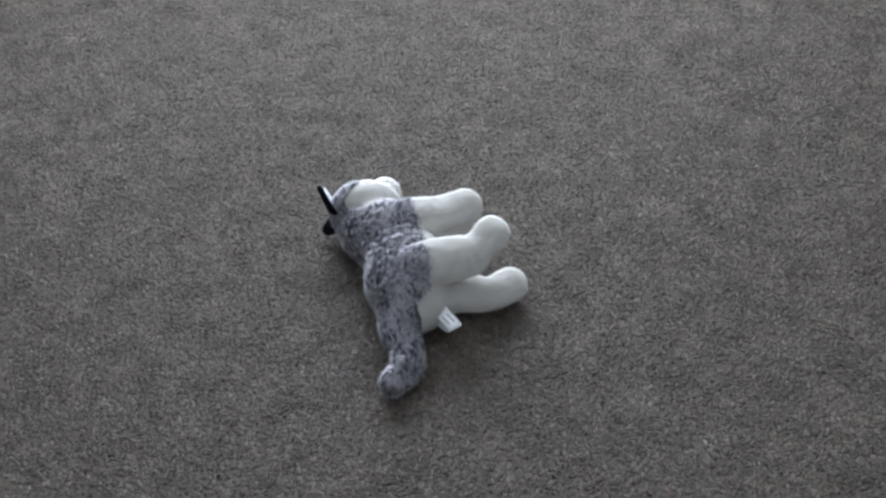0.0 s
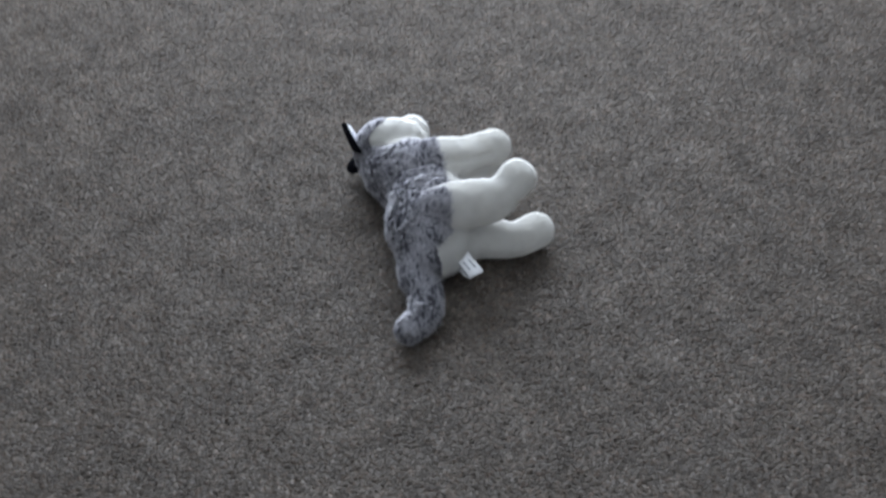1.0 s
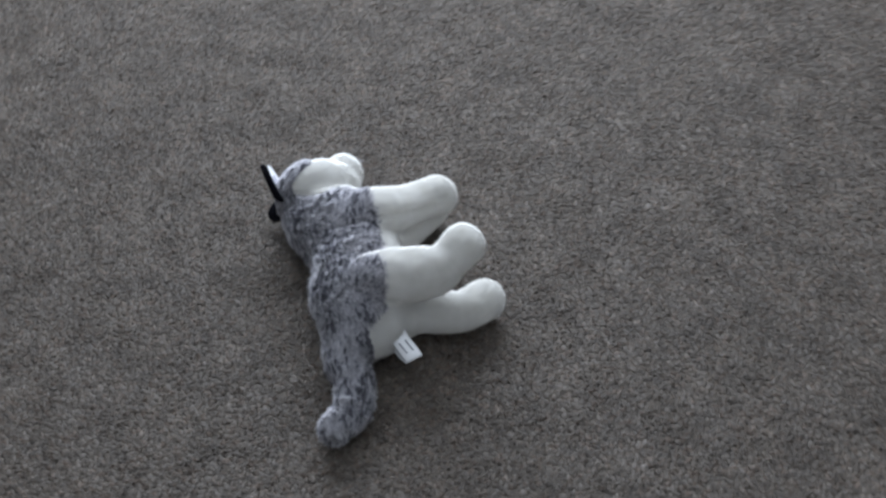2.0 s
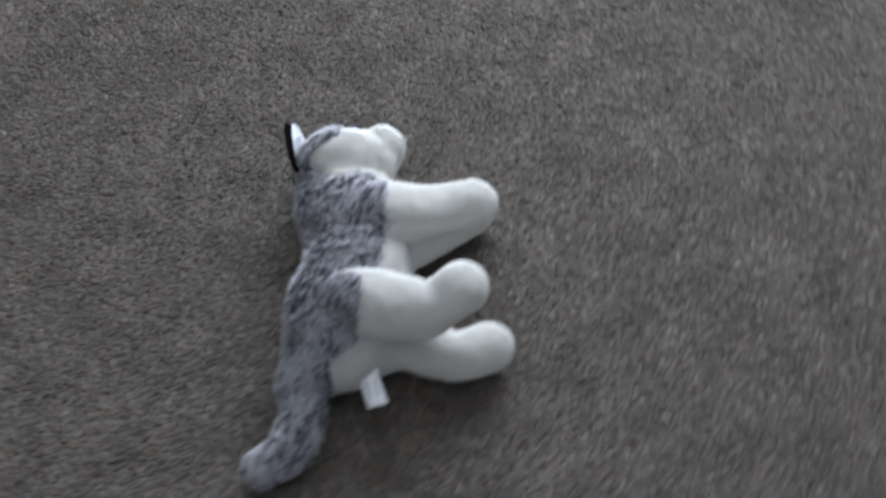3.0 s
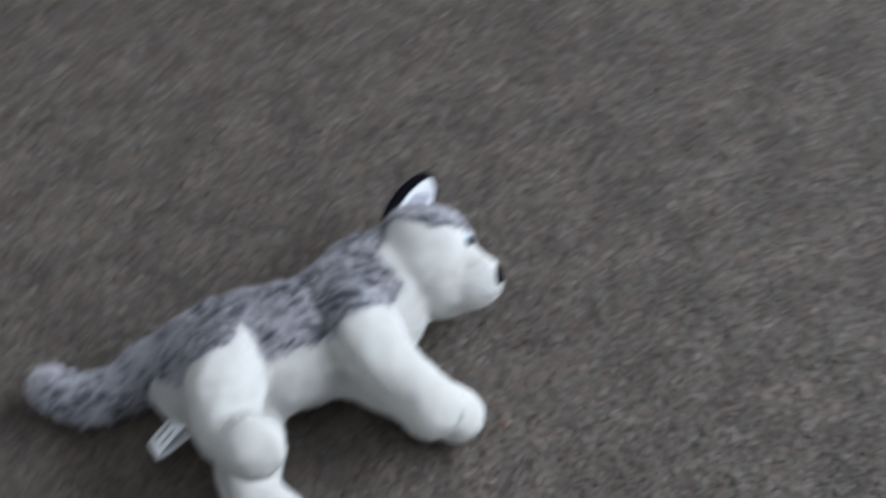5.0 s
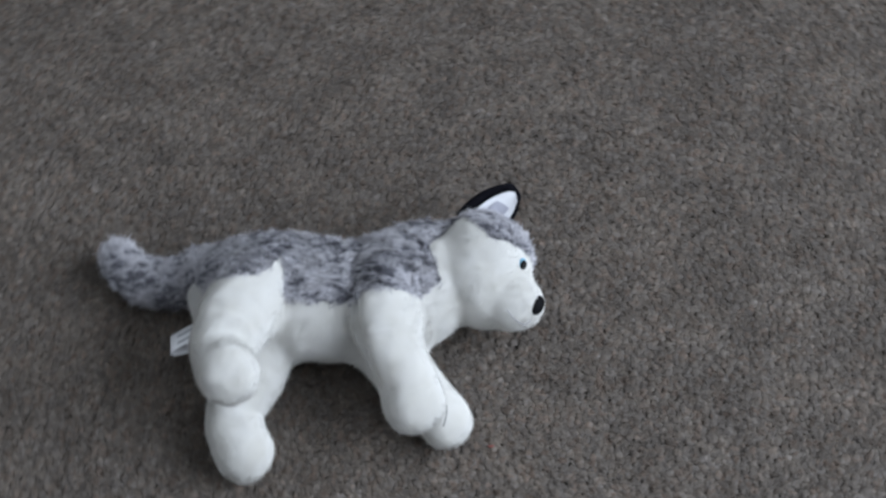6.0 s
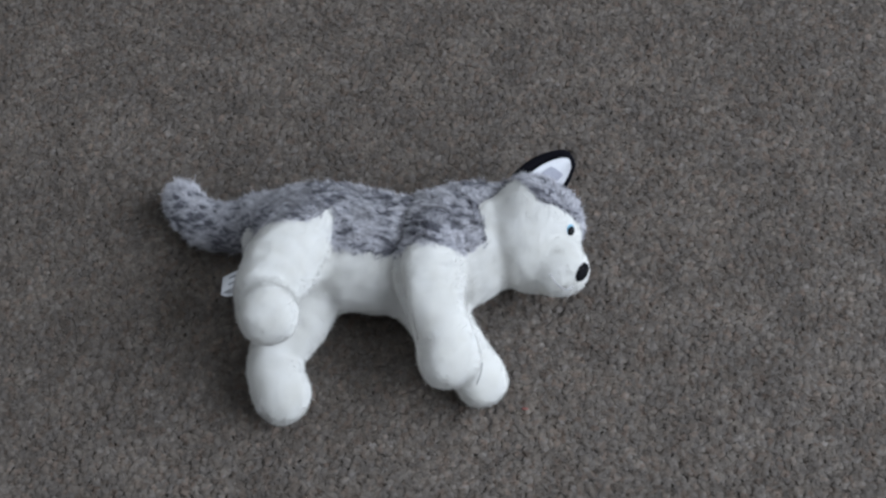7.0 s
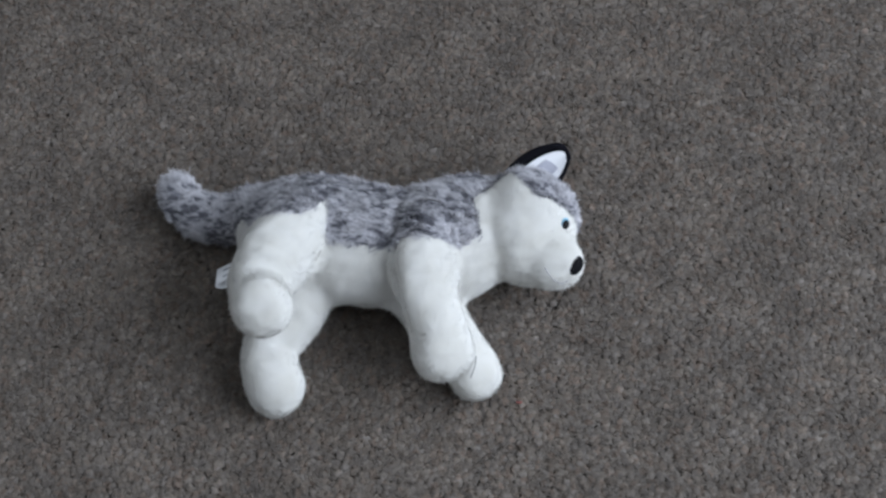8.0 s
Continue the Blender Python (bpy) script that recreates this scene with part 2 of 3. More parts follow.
def stuffing(shapes, k=0.0):
    """Distance from the skin of a few joined cones and eggs, on the grid."""
    field = np.full(SHAPE, 0.05, np.float32)
    for sh in shapes:
        if sh[0] == "cone":
            lo, hi = np.minimum(sh[1] - sh[3], sh[2] - sh[4]), np.maximum(sh[1] + sh[3], sh[2] + sh[4])
        else:
            lo, hi = sh[1] - sh[2].max(), sh[1] + sh[2].max()
        i0 = [max(int((lo[j] - 0.022 - LOW[j]) / STEP), 0) for j in range(3)]
        i1 = [min(int((hi[j] + 0.022 - LOW[j]) / STEP) + 1, SHAPE[j]) for j in range(3)]
        cut = tuple(slice(p, q) for p, q in zip(i0, i1))
        g = np.stack(np.meshgrid(*[AXES[j][cut[j]] for j in range(3)], indexing="ij"), -1)
        if sh[0] == "cone":
            squash = np.array((1, 1, 1 / sh[5]))
            p, ab = (g - sh[1]) * squash, (sh[2] - sh[1]) * squash
            h = np.clip((p @ ab) / (ab @ ab), 0, 1)
            d = np.linalg.norm(p - h[..., None] * ab, axis=-1) - (sh[3] + (sh[4] - sh[3]) * h)
        else:
            p = (g - sh[1]) @ sh[3]
            k0, k1 = np.linalg.norm(p / sh[2], axis=-1), np.linalg.norm(p / sh[2] ** 2, axis=-1)
            d = k0 * (k0 - 1) / (k1 + 1e-6)
        field[cut] = soft_min(field[cut], d, k) if k else np.minimum(field[cut], d)
    return field


def skin(field):
    """Points and four-sided faces of the skin where the field passes nought."""
    corner = [(i, j, k) for i in (0, 1) for j in (0, 1) for k in (0, 1)]
    n = [v - 1 for v in SHAPE]
    inside = field < 0
    count = sum(inside[i:i + n[0], j:j + n[1], k:k + n[2]].astype(np.int8) for i, j, k in corner)
    cells = np.argwhere((count > 0) & (count < 8))
    val = np.stack([field[cells[:, 0] + i, cells[:, 1] + j, cells[:, 2] + k] for i, j, k in corner], 1)
    total, hits = np.zeros((len(cells), 3)), np.zeros(len(cells))
    for p, q in [(p, q) for p in range(8) for q in range(p)]:
        cp, cq = np.array(corner[p]), np.array(corner[q])
        if np.abs(cp - cq).sum() != 1:
            continue
        cross = (val[:, p] < 0) != (val[:, q] < 0)
        u = np.where(cross, val[:, p] / np.where(cross, val[:, p] - val[:, q], 1), 0)
        total += np.where(cross[:, None], cp + u[:, None] * (cq - cp), 0)
        hits += cross
    points = LOW + (cells + total / hits[:, None]) * STEP
    number = np.full(n, -1, np.int64)
    number[tuple(cells.T)] = np.arange(len(cells))
    faces = []
    for ax in range(3):
        b, c = [(1, 2), (2, 0), (0, 1)][ax]
        first, second = [slice(None)] * 3, [slice(None)] * 3
        first[ax], second[ax] = slice(0, -1), slice(1, None)
        s0, s1 = inside[tuple(first)], inside[tuple(second)]
        at = np.argwhere(s0 != s1)
        at = at[(at[:, b] > 0) & (at[:, c] > 0) & (at[:, b] < n[b]) & (at[:, c] < n[c])]
        ring = []
        for db, dc in ((-1, -1), (0, -1), (0, 0), (-1, 0)):
            q = at.copy()
            q[:, b] += db
            q[:, c] += dc
            ring.append(number[tuple(q.T)])
        ring = np.stack(ring, 1)
        out = s0[tuple(at.T)]
        faces.append(np.where(out[:, None], ring, ring[:, ::-1]))
    return points, np.vstack(faces)


def furry(name, shells, parent, is_grey, density, rng, white_len=0.0032, grey_len=0.0075, mats=None, label=""):
    """One mesh: a stuffed skin and its pile of single fibres. is_grey tells, of points, where the grey cloth is."""
    V, F, G, N, TIP, off = [], [], [], [], [], 0
    for verts, faces, along, vn in shells:
        mid = np.array([verts[list(f)].mean(0) for f in faces])
        V.append(verts)
        N.append(vn)
        F.extend(tuple(k + off for k in f) for f in faces)
        G.extend(is_grey(mid).astype(int).tolist())
        off += len(verts)
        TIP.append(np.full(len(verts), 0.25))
        quads = np.array([f for f in faces if len(f) in (3, 4)], dtype=object)
        q = np.array([list(f) if len(f) == 4 else [f[0], f[1], f[2], f[2]] for f in quads])
        a, b, c, d = (verts[q[:, k]] for k in range(4))
        area = 0.5 * np.linalg.norm(np.cross(c - a, d - b), axis=1)
        n = int(area.sum() * density)
        pick = rng.choice(len(q), n, p=area / area.sum())
        u, w = rng.random((2, n, 1))
        mix = lambda arr: (arr[q[pick, 0]] * (1 - u) + arr[q[pick, 1]] * u) * (1 - w) + (arr[q[pick, 3]] * (1 - u) + arr[q[pick, 2]] * u) * w
        root, nor, flow = mix(verts), mix(vn), mix(along)
        nor /= np.linalg.norm(nor, axis=1)[:, None] + 1e-9
        grey = is_grey(root + rng.normal(0, 0.0011, root.shape))
        flow -= nor * (flow * nor).sum(1)[:, None]
        # clumps: neighbouring fibres lean the same way
        clump = np.array([noise.noise_vector(Vector(p) * 165) for p in root])
        sway = np.array([noise.noise_vector(Vector(p) * 38) for p in root])
        g = grey[:, None]
        guard = (rng.random(n) < 0.04)[:, None]
        way = nor * np.where(g, 0.42, np.where(guard, 0.75, 0.36)) + flow * np.where(g, 0.75, 0.52) + clump * np.where(g, 0.70, 0.20) + sway * np.where(g, 0.40, 0.24) + rng.normal(0, 0.16, root.shape)
        way /= np.linalg.norm(way, axis=1)[:, None]
        ln = np.where(grey, grey_len, white_len) * rng.uniform(0.55, 1.15, n) * np.where(guard[:, 0], 1.5, 1.0)
        wd = np.where(grey, 0.00030, 0.00024) * rng.uniform(0.7, 1.3, n)
        s = np.cross(way, nor + rng.normal(0, 0.25, root.shape))
        s /= np.linalg.norm(s, axis=1)[:, None] + 1e-9
        face_n = np.cross(s, way)
        s *= np.where((face_n * nor).sum(1) < 0, -1, 1)[:, None]
        base = root - nor * 0.0006
        tip = base + way * ln[:, None]
        p0, p1 = base - s * wd[:, None], base + s * wd[:, None]
        V.append(np.stack([p0, p1, tip], 1).reshape(-1, 3))
        F.extend((off + 3 * k, off + 3 * k + 1, off + 3 * k + 2) for k in range(n))
        G.extend(grey.astype(int).tolist())
        off += 3 * n
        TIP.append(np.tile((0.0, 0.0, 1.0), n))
        face_n = np.cross(s, way)
        soft_n = nor * np.where(g, 0.65, 0.88) + face_n / (np.linalg.norm(face_n, axis=1)[:, None] + 1e-9) * np.where(g, 0.35, 0.12)
        N.append(np.repeat(soft_n / np.linalg.norm(soft_n, axis=1)[:, None], 3, 0))
    me = bpy.data.meshes.new(name)
    me.from_pydata(np.vstack(V).tolist(), [], F)
    for m in mats or (WHITE, GREY):
        me.materials.append(m)
    me.polygons.foreach_set("material_index", G)
    me.polygons.foreach_set("use_smooth", [True] * len(F))
    me.update()
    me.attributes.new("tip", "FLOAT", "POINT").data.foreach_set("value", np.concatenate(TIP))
    me.normals_split_custom_set_from_vertices(np.vstack(N).tolist())
    ob = new(name, me)
    ob.parent = parent
    return tagged(ob, label)


DENS = 3.5e6                                   # fibres to the square metre
dog = tagged(new("plush_dog"), "grey and white plush husky puppy lying on its side on carpet", "stuffed toy")
rng = np.random.default_rng(5)


def all_grey(p):
    return np.ones(len(p), bool)


def all_white(p):
    return np.zeros(len(p), bool)


def trunk_grey(p):
    """Grey saddle along the back, with a point at the shoulder."""
    x, y = p[:, 0], p[:, 1]
    line = 0.058 + 0.087 * x
    front = 0.071 + 1.15 * (x - 0.092)
    rear = 0.058 - 1.1 * (x + 0.056)
    cheek = (y < 0.115 + 1.75 * (x - 0.093)) & (x > 0.093 + 0.46 * (0.115 - y))
    return (y > line) & (y > front) & (y > rear) & ~cheek


def thigh_grey(p):
    """Grey hip, with a white point that runs up its front seam."""
    x, y = p[:, 0], p[:, 1]
    edge = np.interp(x, (-0.085, -0.076, -0.066, -0.056, -0.046, -0.035, -0.022, -0.014, -0.012, -0.007, -0.003), (0.092, 0.081, 0.069, 0.062, 0.060, 0.061, 0.064, 0.074, 0.098, 0.098, 0.060))
    return y > edge


def shoulder_grey(p):
    return (p[:, 1] > 0.062 + 0.18 * (p[:, 0] - 0.047)) & (p[:, 1] > 0.071 + 1.15 * (p[:, 0] - 0.092))


def head_grey(p):
    """Grey hood over the back of the head and the brow; white cheeks and muzzle."""
    x, y = p[:, 0], p[:, 1]
    back = (y > 0.115 + 1.75 * (x - 0.093)) | (x < 0.093 + 0.46 * (0.115 - y))
    brow = (y > 0.136 - 1.05 * (x - 0.124)) & (y > 0.123 + 0.15 * (x - 0.144)) & (x > 0.105)
    crown = y > 0.143
    return back | brow | crown


fx = Vector((0.97, 0.0, 0.2)).normalized()
fz = Vector((-0.2, 0.0, 0.97)).normalized()
face = np.array(Matrix((fx, fz.cross(fx), fz)).transposed())
HEADC = Vector((0.1285, 0.1180, 0.044))
BODY = [(-0.047, 0.078, 0.036, 0.0380), (-0.029, 0.0832, 0.041, 0.0468), (0.006, 0.0812, 0.042, 0.0465), (0.036, 0.0822, 0.042, 0.0442),
        (0.072, 0.0945, 0.042, 0.0470), (0.096, 0.1125, 0.039, 0.0410), (0.122, 0.118, 0.041, 0.0330)]
TAIL = [(-0.060, 0.090, 0.039, 0.027), (-0.086, 0.103, 0.029, 0.0195), (-0.112, 0.0962, 0.021, 0.0180), (-0.143, 0.1012, 0.019, 0.0162), (-0.160, 0.1185, 0.019, 0.0137)]
FORE_UP = [(0.067, 0.087, 0.061, 0.0270), (0.069, 0.062, 0.066, 0.0268), (0.081, 0.032, 0.064, 0.0208), (0.0935, 0.008, 0.060, 0.0200), (0.0990, -0.003, 0.058, 0.0214)]
FORE_LOW = [(0.058, 0.062, 0.030, 0.024), (0.081, 0.036, 0.027, 0.0215), (0.102, 0.017, 0.022, 0.0196), (0.1160, 0.003, 0.021, 0.0192)]
HIND_UP = [(-0.022, 0.090, 0.056, 0.0275), (-0.027, 0.066, 0.069, 0.0285), (-0.033, 0.038, 0.081, 0.0270), (-0.0355, 0.013, 0.086, 0.0232), (-0.0300, -0.0025, 0.0930, 0.0200), (-0.0212, -0.0160, 0.1020, 0.0210)]
HIND_LOW = [(-0.034, 0.056, 0.032, 0.0290), (-0.029, 0.026, 0.028, 0.0250), (-0.036, -0.008, 0.026, 0.0203), (-0.0295, -0.026, 0.025, 0.0205), (-0.0215, -0.0375, 0.024, 0.0205)]
# name, stuffing, grey cloth, the way that the pile lies, pile lengths, label
STUFFED = (
    ("body", stuffing(along_chain(BODY, 22, 0.89)), trunk_grey, (-0.75, -0.65, -0.1), 0.0030, 0.0066, "white belly with a grey marled saddle"),
    ("head", stuffing([egg(HEADC, (0.0365, 0.0438, 0.0385), face), egg((0.1560, 0.0890, 0.047), (0.0212, 0.0192, 0.0215), face),
                       egg((0.136, 0.096, 0.045), (0.025, 0.023, 0.027), face), egg((0.1485, 0.1060, 0.0475), (0.0195, 0.0190, 0.0200), face)], 0.005),
     head_grey, (-0.9, 0.2, 0.0), 0.0028, 0.0056, "white face with a grey hood"),
    ("tail", stuffing(along_chain(TAIL)), all_grey, (-0.9, 0.25, 0.0), 0.0030, 0.0066, "curled grey marled tail"),
    ("leg", stuffing(along_chain(FORE_LOW)), all_white, (0.6, -0.75, 0.0), 0.0028, 0.0056, "white plush foreleg lying on the carpet"),
    ("leg", stuffing(along_chain(HIND_LOW)), all_white, (0.1, -0.95, 0.0), 0.0028, 0.0056, "white plush hind leg lying on the carpet"),
    ("leg", stuffing(along_chain(FORE_UP)), shoulder_grey, (0.4, -0.9, 0.0), 0.0028, 0.0062, "upper foreleg, white below a grey shoulder"),
    ("leg", stuffing(along_chain(HIND_UP)), thigh_grey, (-0.1, -0.9, 0.3), 0.0028, 0.0062, "bent hind leg with a grey hip"),
)
whole = STUFFED[0][1]
for limb, k in zip(STUFFED[1:], (0.006, 0.012, 0.010, 0.013, 0.004, 0.006)):
    whole = soft_min(whole, limb[1], k)
pts, quads = skin(whole)
pts[:, 2] = np.maximum(pts[:, 2], -0.003)


def nearest(field, p):
    at = np.clip(np.round((p - LOW) / STEP).astype(int), 0, np.array(SHAPE) - 1)
    return field[tuple(at.T)]


def skin_normals(points, polygons):
    tmp = bpy.data.meshes.new("skin")
    tmp.from_pydata(points.tolist(), [], [tuple(f) for f in polygons])
    tmp.update()
    out = np.empty(len(points) * 3)
    tmp.vertices.foreach_get("normal", out)
    bpy.data.meshes.remove(tmp)
    return out.reshape(-1, 3)


# uneven stuffing, and the sewn seams that draw the cloth in
nrm = skin_normals(pts, quads)
lumps = np.array([noise.noise(Vector(p) * 38) + 0.6 * noise.noise(Vector(p) * 85 + Vector((7, 0, 0))) for p in pts])
pts = pts + nrm * (0.0013 * lumps)[:, None]
SEAMS = (
    [(0.049, 0.060, 0.083), (0.054, 0.042, 0.078), (0.064, 0.022, 0.070), (0.077, 0.004, 0.066)],
    [(-0.012, 0.092, 0.086), (-0.004, 0.072, 0.082), (-0.004, 0.052, 0.078), (-0.014, 0.034, 0.074)],
    [(0.109, 0.143, 0.066), (0.094, 0.116, 0.080), (0.105, 0.088, 0.080), (0.113, 0.070, 0.072)],
    [(0.047, 0.062, 0.086), (0.044, 0.085, 0.084), (0.044, 0.108, 0.072), (0.048, 0.128, 0.058)],
)
for line in SEAMS:
    near = np.full(len(pts), 1.0)
    for q in curve(line, 40):
        near = np.minimum(near, np.linalg.norm(pts - q, axis=1))
    pts = pts - nrm * (0.0030 * np.exp(-(near / 0.0042) ** 2))[:, None]
nrm = skin_normals(pts, quads)
owner = np.argmin(np.stack([nearest(limb[1], pts[quads].mean(1)) for limb in STUFFED]), 0)
for number, (name, field, tint, way, short, long, text) in enumerate(STUFFED):
    mine = quads[owner == number]
    keep, back = np.unique(mine, return_inverse=True)
    lay = np.repeat(np.array([way]), len(keep), 0)
    furry(name, [[pts[keep], [tuple(f) for f in back.reshape(-1, 4).tolist()], lay, nrm[keep]]], dog, tint, DENS, rng, short, long, label=text)


# ears: a thick black cup with a white lining and a pale grey centre
def ear(back, tip, front, normal, cup):
    back, tip, front, normal = (Vector(v) for v in (back, tip, front, normal))
    normal = normal.normalized()

    up_b = (tip - back).normalized()
    away = (back - front) - up_b * (back - front).dot(up_b)
    away.normalize()
    cb = back.lerp(tip, 0.5) + away * 0.012
    cf = front.lerp(tip, 0.5) - away * 0.006

    def at(u, v, lift=0.0):
        """u across from the back edge (0) to the front (1), v from the root (0) to the tip (1)."""
        end = tip + away * 0.003
        lb = back * (1 - v) ** 2 + cb * 2 * v * (1 - v) + end * v * v
        lf = front * (1 - v) ** 2 + cf * 2 * v * (1 - v) + (end - away * 0.006) * v * v
        p = lb.lerp(lf, u)
        return p - normal * cup * math.sin(math.pi * u) * (1 - 0.6 * v) + normal * lift

    def sheet(us, vs, lift):
        bm = bmesh.new()
        turn = lambda u: abs(2 * (u - us[0]) / (us[-1] - us[0]) - 1) ** 2.6
        grid = [[bm.verts.new(at(u, v - 0.11 * max(v, 0) ** 2 * turn(u), lift)) for u in us] for v in vs]
        for r0, r1 in zip(grid, grid[1:]):
            for k in range(len(us) - 1):
                f = bm.faces.new((r0[k], r0[k + 1], r1[k + 1], r1[k]))
                f.smooth = True
        bmesh.ops.recalc_face_normals(bm, faces=bm.faces)
        if sum((f.normal for f in bm.faces), Vector()).dot(normal) < 0:
            bmesh.ops.reverse_faces(bm, faces=bm.faces)
        return bm

    lin = lambda a, b, n: [a + (b - a) * k / (n - 1) for k in range(n)]
    # black outer cloth, thick and rounded, as shell points for the pile
    bm = sheet(lin(-0.03, 1.03, 16), lin(-0.12, 0.985, 16), 0.0)
    bmesh.ops.solidify(bm, geom=bm.faces[:], thickness=0.0045)
    bmesh.ops.bevel(bm, geom=[e for e in bm.edges if e.calc_face_angle(0) > 1.0], offset=0.0012, segments=2, affect="EDGES")
    bmesh.ops.recalc_face_normals(bm, faces=bm.faces)
    bm.verts.index_update()
    pts = np.array([v.co[:] for v in bm.verts])
    faces = [tuple(v.index for v in f.verts) for f in bm.faces]
    bm.free()
    along = np.repeat(np.array([(tip - (back + front) / 2).normalized()]), len(pts), 0)
    shell = furry("ear", [[pts, faces, along, skin_normals(pts, faces)]], dog, all_white, 1.6e6, rng, 0.0016, 0.0016, (BLACK, BLACK), "black plush ear with a white lining")
    part("ear_lining", sheet(lin(0.20, 0.94, 12), lin(-0.05, 0.93, 12), 0.0024), EAR_WHITE, shell, "white velour lining")
    part("ear_centre", sheet(lin(0.40, 0.80, 8), lin(0.18, 0.48, 8), 0.0032), EAR_GREY, shell, "pale grey velour centre")


EB, ET, EF, EN = Vector((0.1117, 0.1549, 0.063)), Vector((0.1507, 0.1687, 0.0748)), Vector((0.1457, 0.1569, 0.053)), Vector((0.25, -0.85, 0.45))
ear(EB, ET, EF, EN, 0.006)


def mirrored(v, base):
    n = Vector((0.0, 0.0, 1.0))
    return v - 2 * (v - base).dot(n) * n


low = HEADC - Vector((0, 0, 0.003))
ear(mirrored(EB, low) + Vector((0.010, -0.001, 0.004)), mirrored(ET, low) + Vector((-0.007, -0.001, 0.004)), mirrored(EF, low) + Vector((0, -0.003, 0)), mirrored(EN, Vector()), 0.004)


def pad(centre, out, up, w, h, d, seg=20):
    """A flattened dome that looks out."""
    out, up = Vector(out).normalized(), Vector(up)
    side = up.cross(out).normalized()
    up = out.cross(side)
    bm = bmesh.new()
    bmesh.ops.create_uvsphere(bm, u_segments=seg, v_segments=12, radius=1)
    for v in bm.verts:
        v.co = Vector(centre) + side * v.co.x * w + up * v.co.y * h + out * v.co.z * d
    for f in bm.faces:
        f.smooth = True
    return bm


SAG = Vector((-0.2, 0.0, 0.97)).normalized()


def across(v):
    """The twin of a place on the other side of the face."""
    v = Vector(v)
    base = Vector((0.170, 0.086, 0.047))
    return v - 2 * (v - base).dot(SAG) * SAG


nose = part("nose", pad((0.1742, 0.0848, 0.0540), (0.88, -0.25, 0.40), (0, 1, 0), 0.0052, 0.0077, 0.0048), NOSE, dog, "black satin nose")
eye_at, eye_out = Vector((0.1607, 0.1130, 0.0632)), Vector((0.70, -0.05, 0.70))
for m in (False, True):
    c = across(eye_at) + Vector((-0.004, 0, -0.002)) if m else eye_at
    o = eye_out - 2 * eye_out.dot(SAG) * SAG if m else eye_out
    e = part("eye", pad(c, o, (0, 1, 0), 0.0031, 0.0048, 0.0026), EYE_BLUE, dog, "pale blue eye with a black pupil")
    part("pupil", pad(c + o.normalized() * 0.0012 - Vector((0, 0.0012, 0)), o, (0, 1, 0), 0.0027, 0.0038, 0.0024), EYE_BLACK, e)


def thread(name, pts, r, parent, mat=STITCH, label=""):
    c = curve([(*p, r) for p in pts], 12)
    bm = bmesh.new()
    rings = []
    for i, row in enumerate(c):
        a = Vector(c[min(i + 1, 11), :3] - c[max(i - 1, 0), :3]).normalized()
        s = a.cross(Vector((0.1, 0.2, 1))).normalized()
        u = s.cross(a)
        rings.append([bm.verts.new(Vector(row[:3]) + (s * math.cos(w) + u * math.sin(w)) * r) for w in (0, 1.05, 2.09, 3.14, 4.19, 5.24)])
    for r0, r1 in zip(rings, rings[1:]):
        for k in range(6):
            bm.faces.new((r0[k], r0[(k + 1) % 6], r1[(k + 1) % 6], r1[k])).smooth = True
    bm.faces.new(rings[0][::-1])
    bm.faces.new(rings[-1])
    return part(name, bm, mat, parent, label)


# the mouth is a soft crease: this grey strand draws its shade
thread("mouth", [(0.1545, 0.0725, 0.0650), (0.1600, 0.0690, 0.0590), (0.1665, 0.0680, 0.0540), (0.1710, 0.0720, 0.0530)], 0.0004, dog, MOUTH_SHADE, "mouth crease, its shade drawn as a thin grey strand")
thread("toe_stitch", [(0.1190, 0.0058, 0.0418), (0.1199, -0.0026, 0.0420), (0.1186, -0.0105, 0.0391)], 0.00032, dog, STITCH, "grey stitched toe line")

# sewn-in care label: a folded satin ribbon with print
TA, TB = Vector((-0.098, 0.046, 0.030)), Vector((-0.092, 0.028, 0.034))
wide = (TB - TA) * 0.85
outw = Vector((-0.92, -0.05, -0.02))


def ribbon(prof, w0, w1, thick):
    bm = bmesh.new()
    rows = [[bm.verts.new(TA + wide * w + Vector(p)) for w in (w0, (w0 + w1) / 2, w1)] for p in prof]
    for a, b in zip(rows, rows[1:]):
        for k in range(2):
            bm.faces.new((a[k], a[k + 1], b[k + 1], b[k])).smooth = True
    bmesh.ops.recalc_face_normals(bm, faces=bm.faces)
    bmesh.ops.solidify(bm, geom=bm.faces[:], thickness=thick)
    return bm


LOOP = [(0.040, 0.020, 0.012), (0.030, 0.016, 0.009), (0.017, 0.010, 0.0055), (0.007, 0.004, 0.003), (0.001, 0.0005, 0.0008), (0.0, 0.0, -0.002), (0.003, 0.001, -0.005),
        (0.012, 0.006, -0.008), (0.024, 0.012, -0.008), (0.040, 0.020, -0.004)]
tag = part("care_tag", ribbon(LOOP, 0, 1, 0.0004), TAG, dog, "white satin ribbon tag with grey print")
for w in (0.3, 0.7):
    part("print_bar", ribbon([(0.017, 0.0101, 0.0060), (0.012, 0.0070, 0.0046), (0.006, 0.0034, 0.0031)], w - 0.05, w + 0.05, 0.0003), INK, tag)

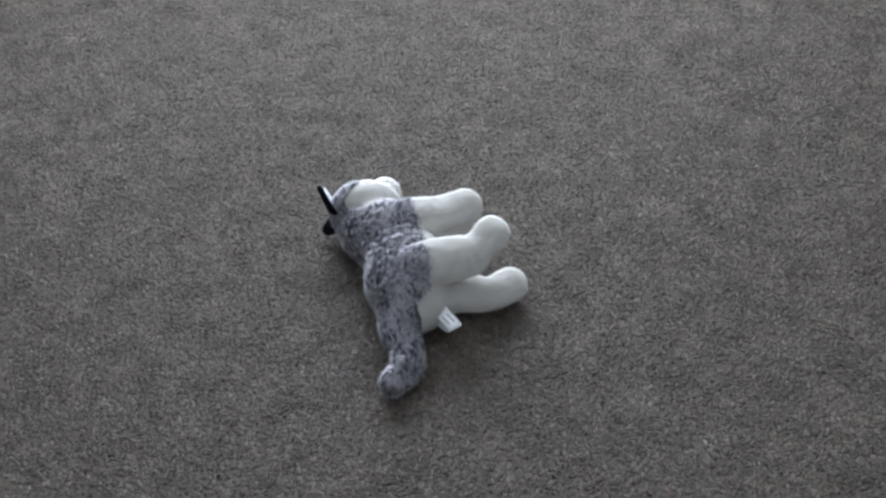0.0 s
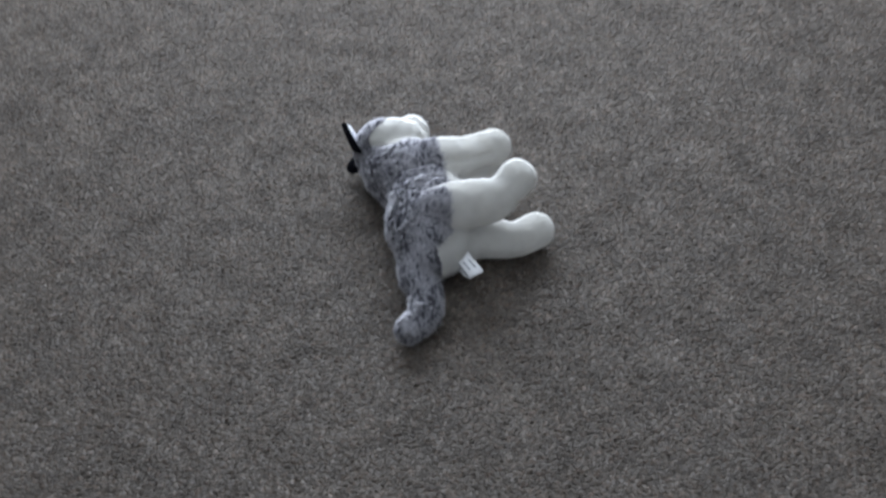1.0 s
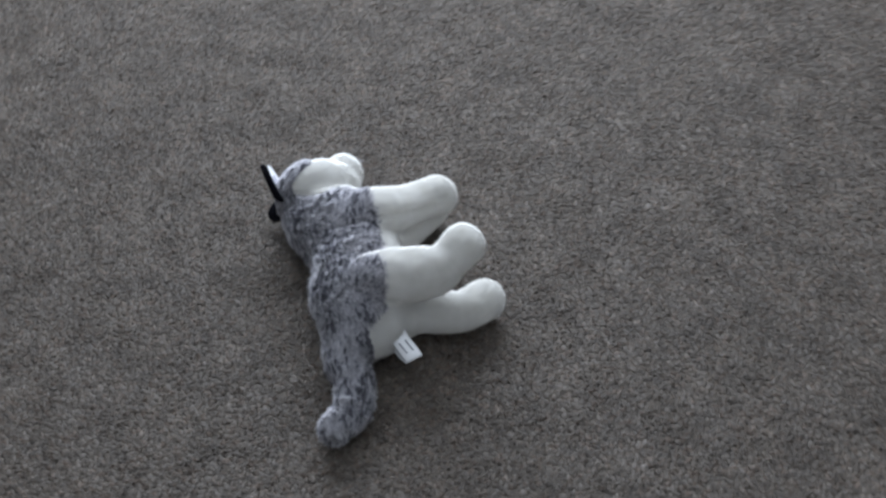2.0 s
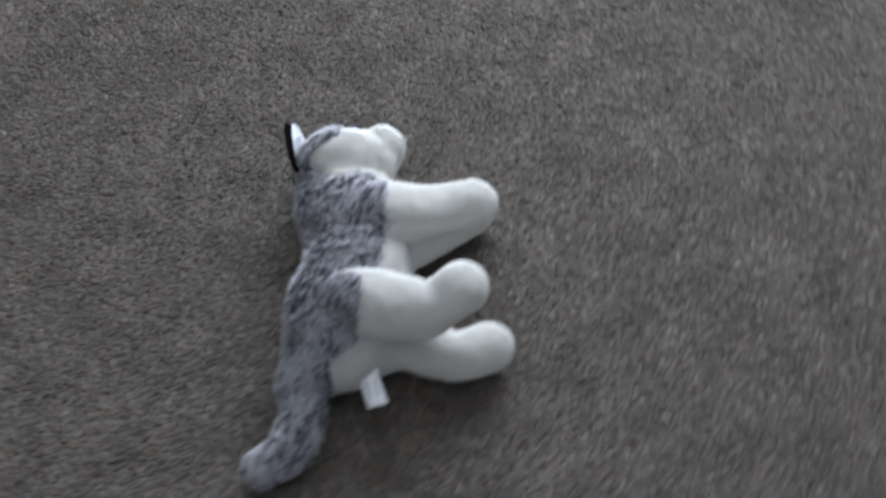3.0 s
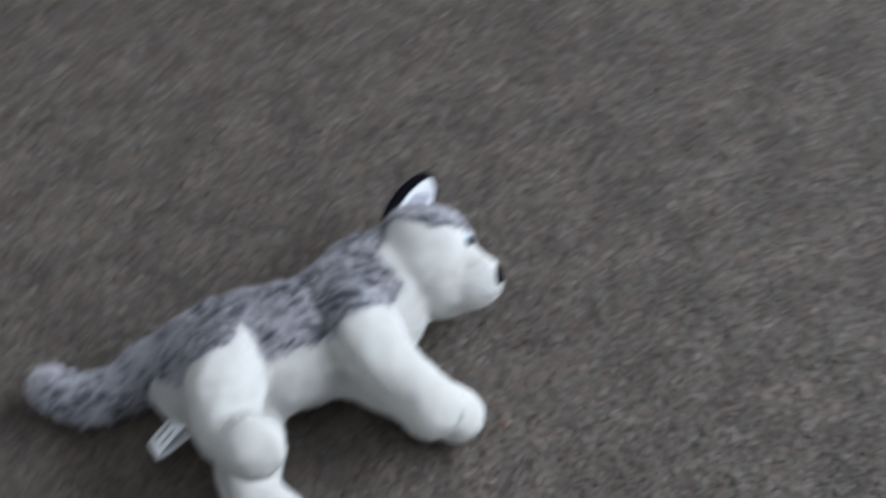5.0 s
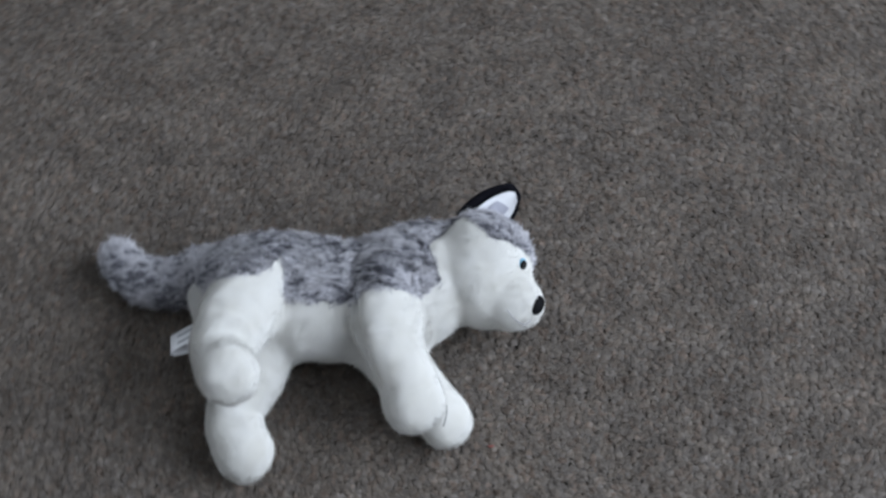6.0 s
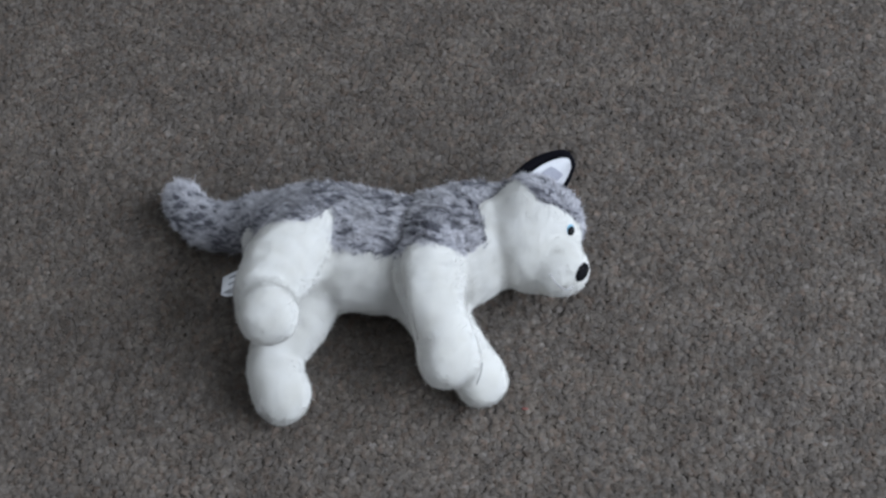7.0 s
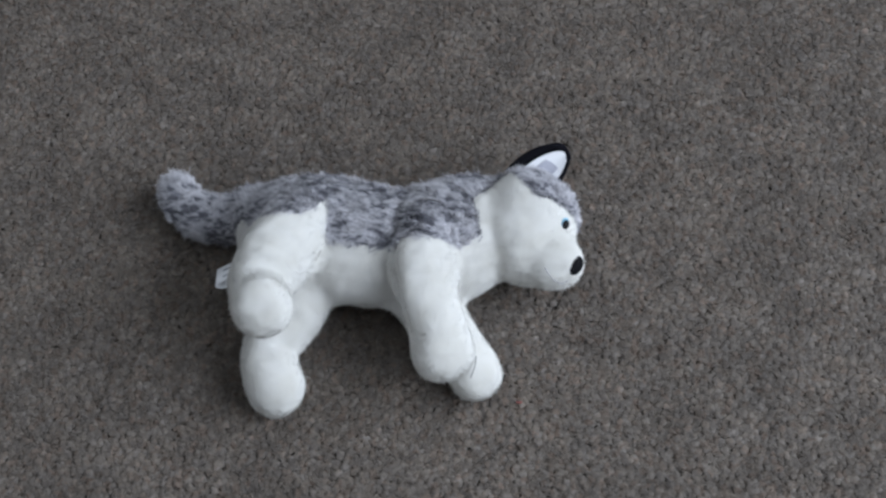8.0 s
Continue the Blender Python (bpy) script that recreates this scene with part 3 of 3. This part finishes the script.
# a speck of red lint on the pile
bm = bmesh.new()
bmesh.ops.create_icosphere(bm, subdivisions=2, radius=1)
for v in bm.verts:
    w = 1 + 0.45 * noise.noise(v.co * 2.1)
    v.co = Vector((0.149 + v.co.x * 0.0024 * w + v.co.y * 0.0008, -0.004 + v.co.y * 0.0011 * w, 0.0012 + v.co.z * 0.0010 * w))
tagged(part("lint_speck", bm, LINT), "tiny speck of dull red lint on the carpet", "lint")

# ---- carpet pile ----
YARN = 0.0058                                  # spacing of the yarn ends
JITTER = rng.uniform(-0.32, 0.32, (512, 512, 2))


def tufts(x0, x1, y0, y1, step, hole=None, rise=1.0):
    """Leaning wool tufts on a jittered grid, outside the hole if there is one."""
    gx, gy = np.meshgrid(np.arange(x0, x1, step), np.arange(y0, y1, step))
    cx, cy = gx.ravel(), gy.ravel()
    if hole:
        out = (cx < hole[0]) | (cx > hole[1]) | (cy < hole[2]) | (cy > hole[3])
        cx, cy = cx[out], cy[out]
    n = cx.size
    cx = cx + rng.uniform(-0.5, 0.5, n) * step
    cy = cy + rng.uniform(-0.5, 0.5, n) * step
    # the strands stand in twisted yarn ends with a gap between neighbours
    ix, iy = np.floor(cx / YARN).astype(int), np.floor(cy / YARN).astype(int)
    near, ox, oy = np.full(n, 9.0), np.zeros(n), np.zeros(n)
    for dx in (-1, 0, 1):
        for dy in (-1, 0, 1):
            a, b = ix + dx, iy + dy
            jx, jy = JITTER[a % 512, b % 512].T
            ux, uy = cx - (a + 0.5 + jx) * YARN, cy - (b + 0.5 + jy) * YARN
            d = np.hypot(ux, uy)
            hit = d < near
            near, ox, oy = np.where(hit, d, near), np.where(hit, ux, ox), np.where(hit, uy, oy)
    lean = np.array([noise.noise_vector((x * 24, y * 24, 0.3))[:2] for x, y in zip(cx, cy)]) * 0.0019 + rng.normal(0, 0.0013, (n, 2)) - np.stack([ox, oy], 1) * 0.25
    top = rng.uniform(-0.0007, 0.0005, n) + np.array([noise.noise((x * 95, y * 95, 4.0)) for x, y in zip(cx, cy)]) * 0.0016 - 0.0019 * np.minimum(near / YARN / 0.62, 1.1) ** 2.2 + 0.0006
    turn = rng.uniform(0, math.tau, n)
    half = step * rng.uniform(0.85, 1.25, n)
    p = np.empty((n, 5, 3))
    for k in range(4):
        p[:, k, 0] = cx + np.cos(turn + k * math.tau / 4) * half
        p[:, k, 1] = cy + np.sin(turn + k * math.tau / 4) * half
        p[:, k, 2] = (top - rng.uniform(0.0022, 0.0036, n)) * rise
    p[:, 4, 0], p[:, 4, 1], p[:, 4, 2] = cx + lean[:, 0], cy + lean[:, 1], top * rise
    return p.reshape(-1, 3)


def fibres(x0, x1, y0, y1, count):
    """Loose single hairs lying over the tufts."""
    cx, cy = rng.uniform(x0, x1, count), rng.uniform(y0, y1, count)
    a, length = rng.uniform(0, math.tau, count), rng.uniform(0.0025, 0.0060, count)
    w, z = rng.uniform(0.00025, 0.00050, count), rng.uniform(-0.0020, -0.0004, count)
    p = np.empty((count, 3, 3))
    for k, side in enumerate((-1, 1)):
        p[:, k, 0], p[:, k, 1], p[:, k, 2] = cx - np.sin(a) * w * side, cy + np.cos(a) * w * side, z
    p[:, 2, 0], p[:, 2, 1] = cx + np.cos(a) * length, cy + np.sin(a) * length
    p[:, 2, 2] = z + rng.uniform(0.0002, 0.0022, count)
    return p.reshape(-1, 3)


NEAR = (-0.50, 1.00, -0.90, 0.75)
MID = (-2.2, X1, -2.0, 2.2)
P = np.vstack([tufts(*NEAR, 0.0034), tufts(*MID, 0.0085, NEAR, 1.7), tufts(X0, X1, Y0, Y1, 0.017, MID, 1.7)])
n = len(P) // 5
tri = (np.arange(n)[:, None, None] * 5 + np.array([(0, 1, 4), (1, 2, 4), (2, 3, 4), (3, 0, 4)])[None]).reshape(-1, 3)
H = fibres(*NEAR, 650000)
tri = np.vstack([tri, len(P) + np.arange(len(H)).reshape(-1, 3)])
P = np.vstack([P, H])
me = bpy.data.meshes.new("carpet_pile")
me.from_pydata(P.tolist(), [], tri.tolist())
me.polygons.foreach_set("use_smooth", [True] * len(tri))
me.materials.append(WOOL)
me.update()
pile = new("carpet_pile", me)
pile.parent = ground
tagged(pile, "short grey-brown flecked wool tufts", kind="stuff")
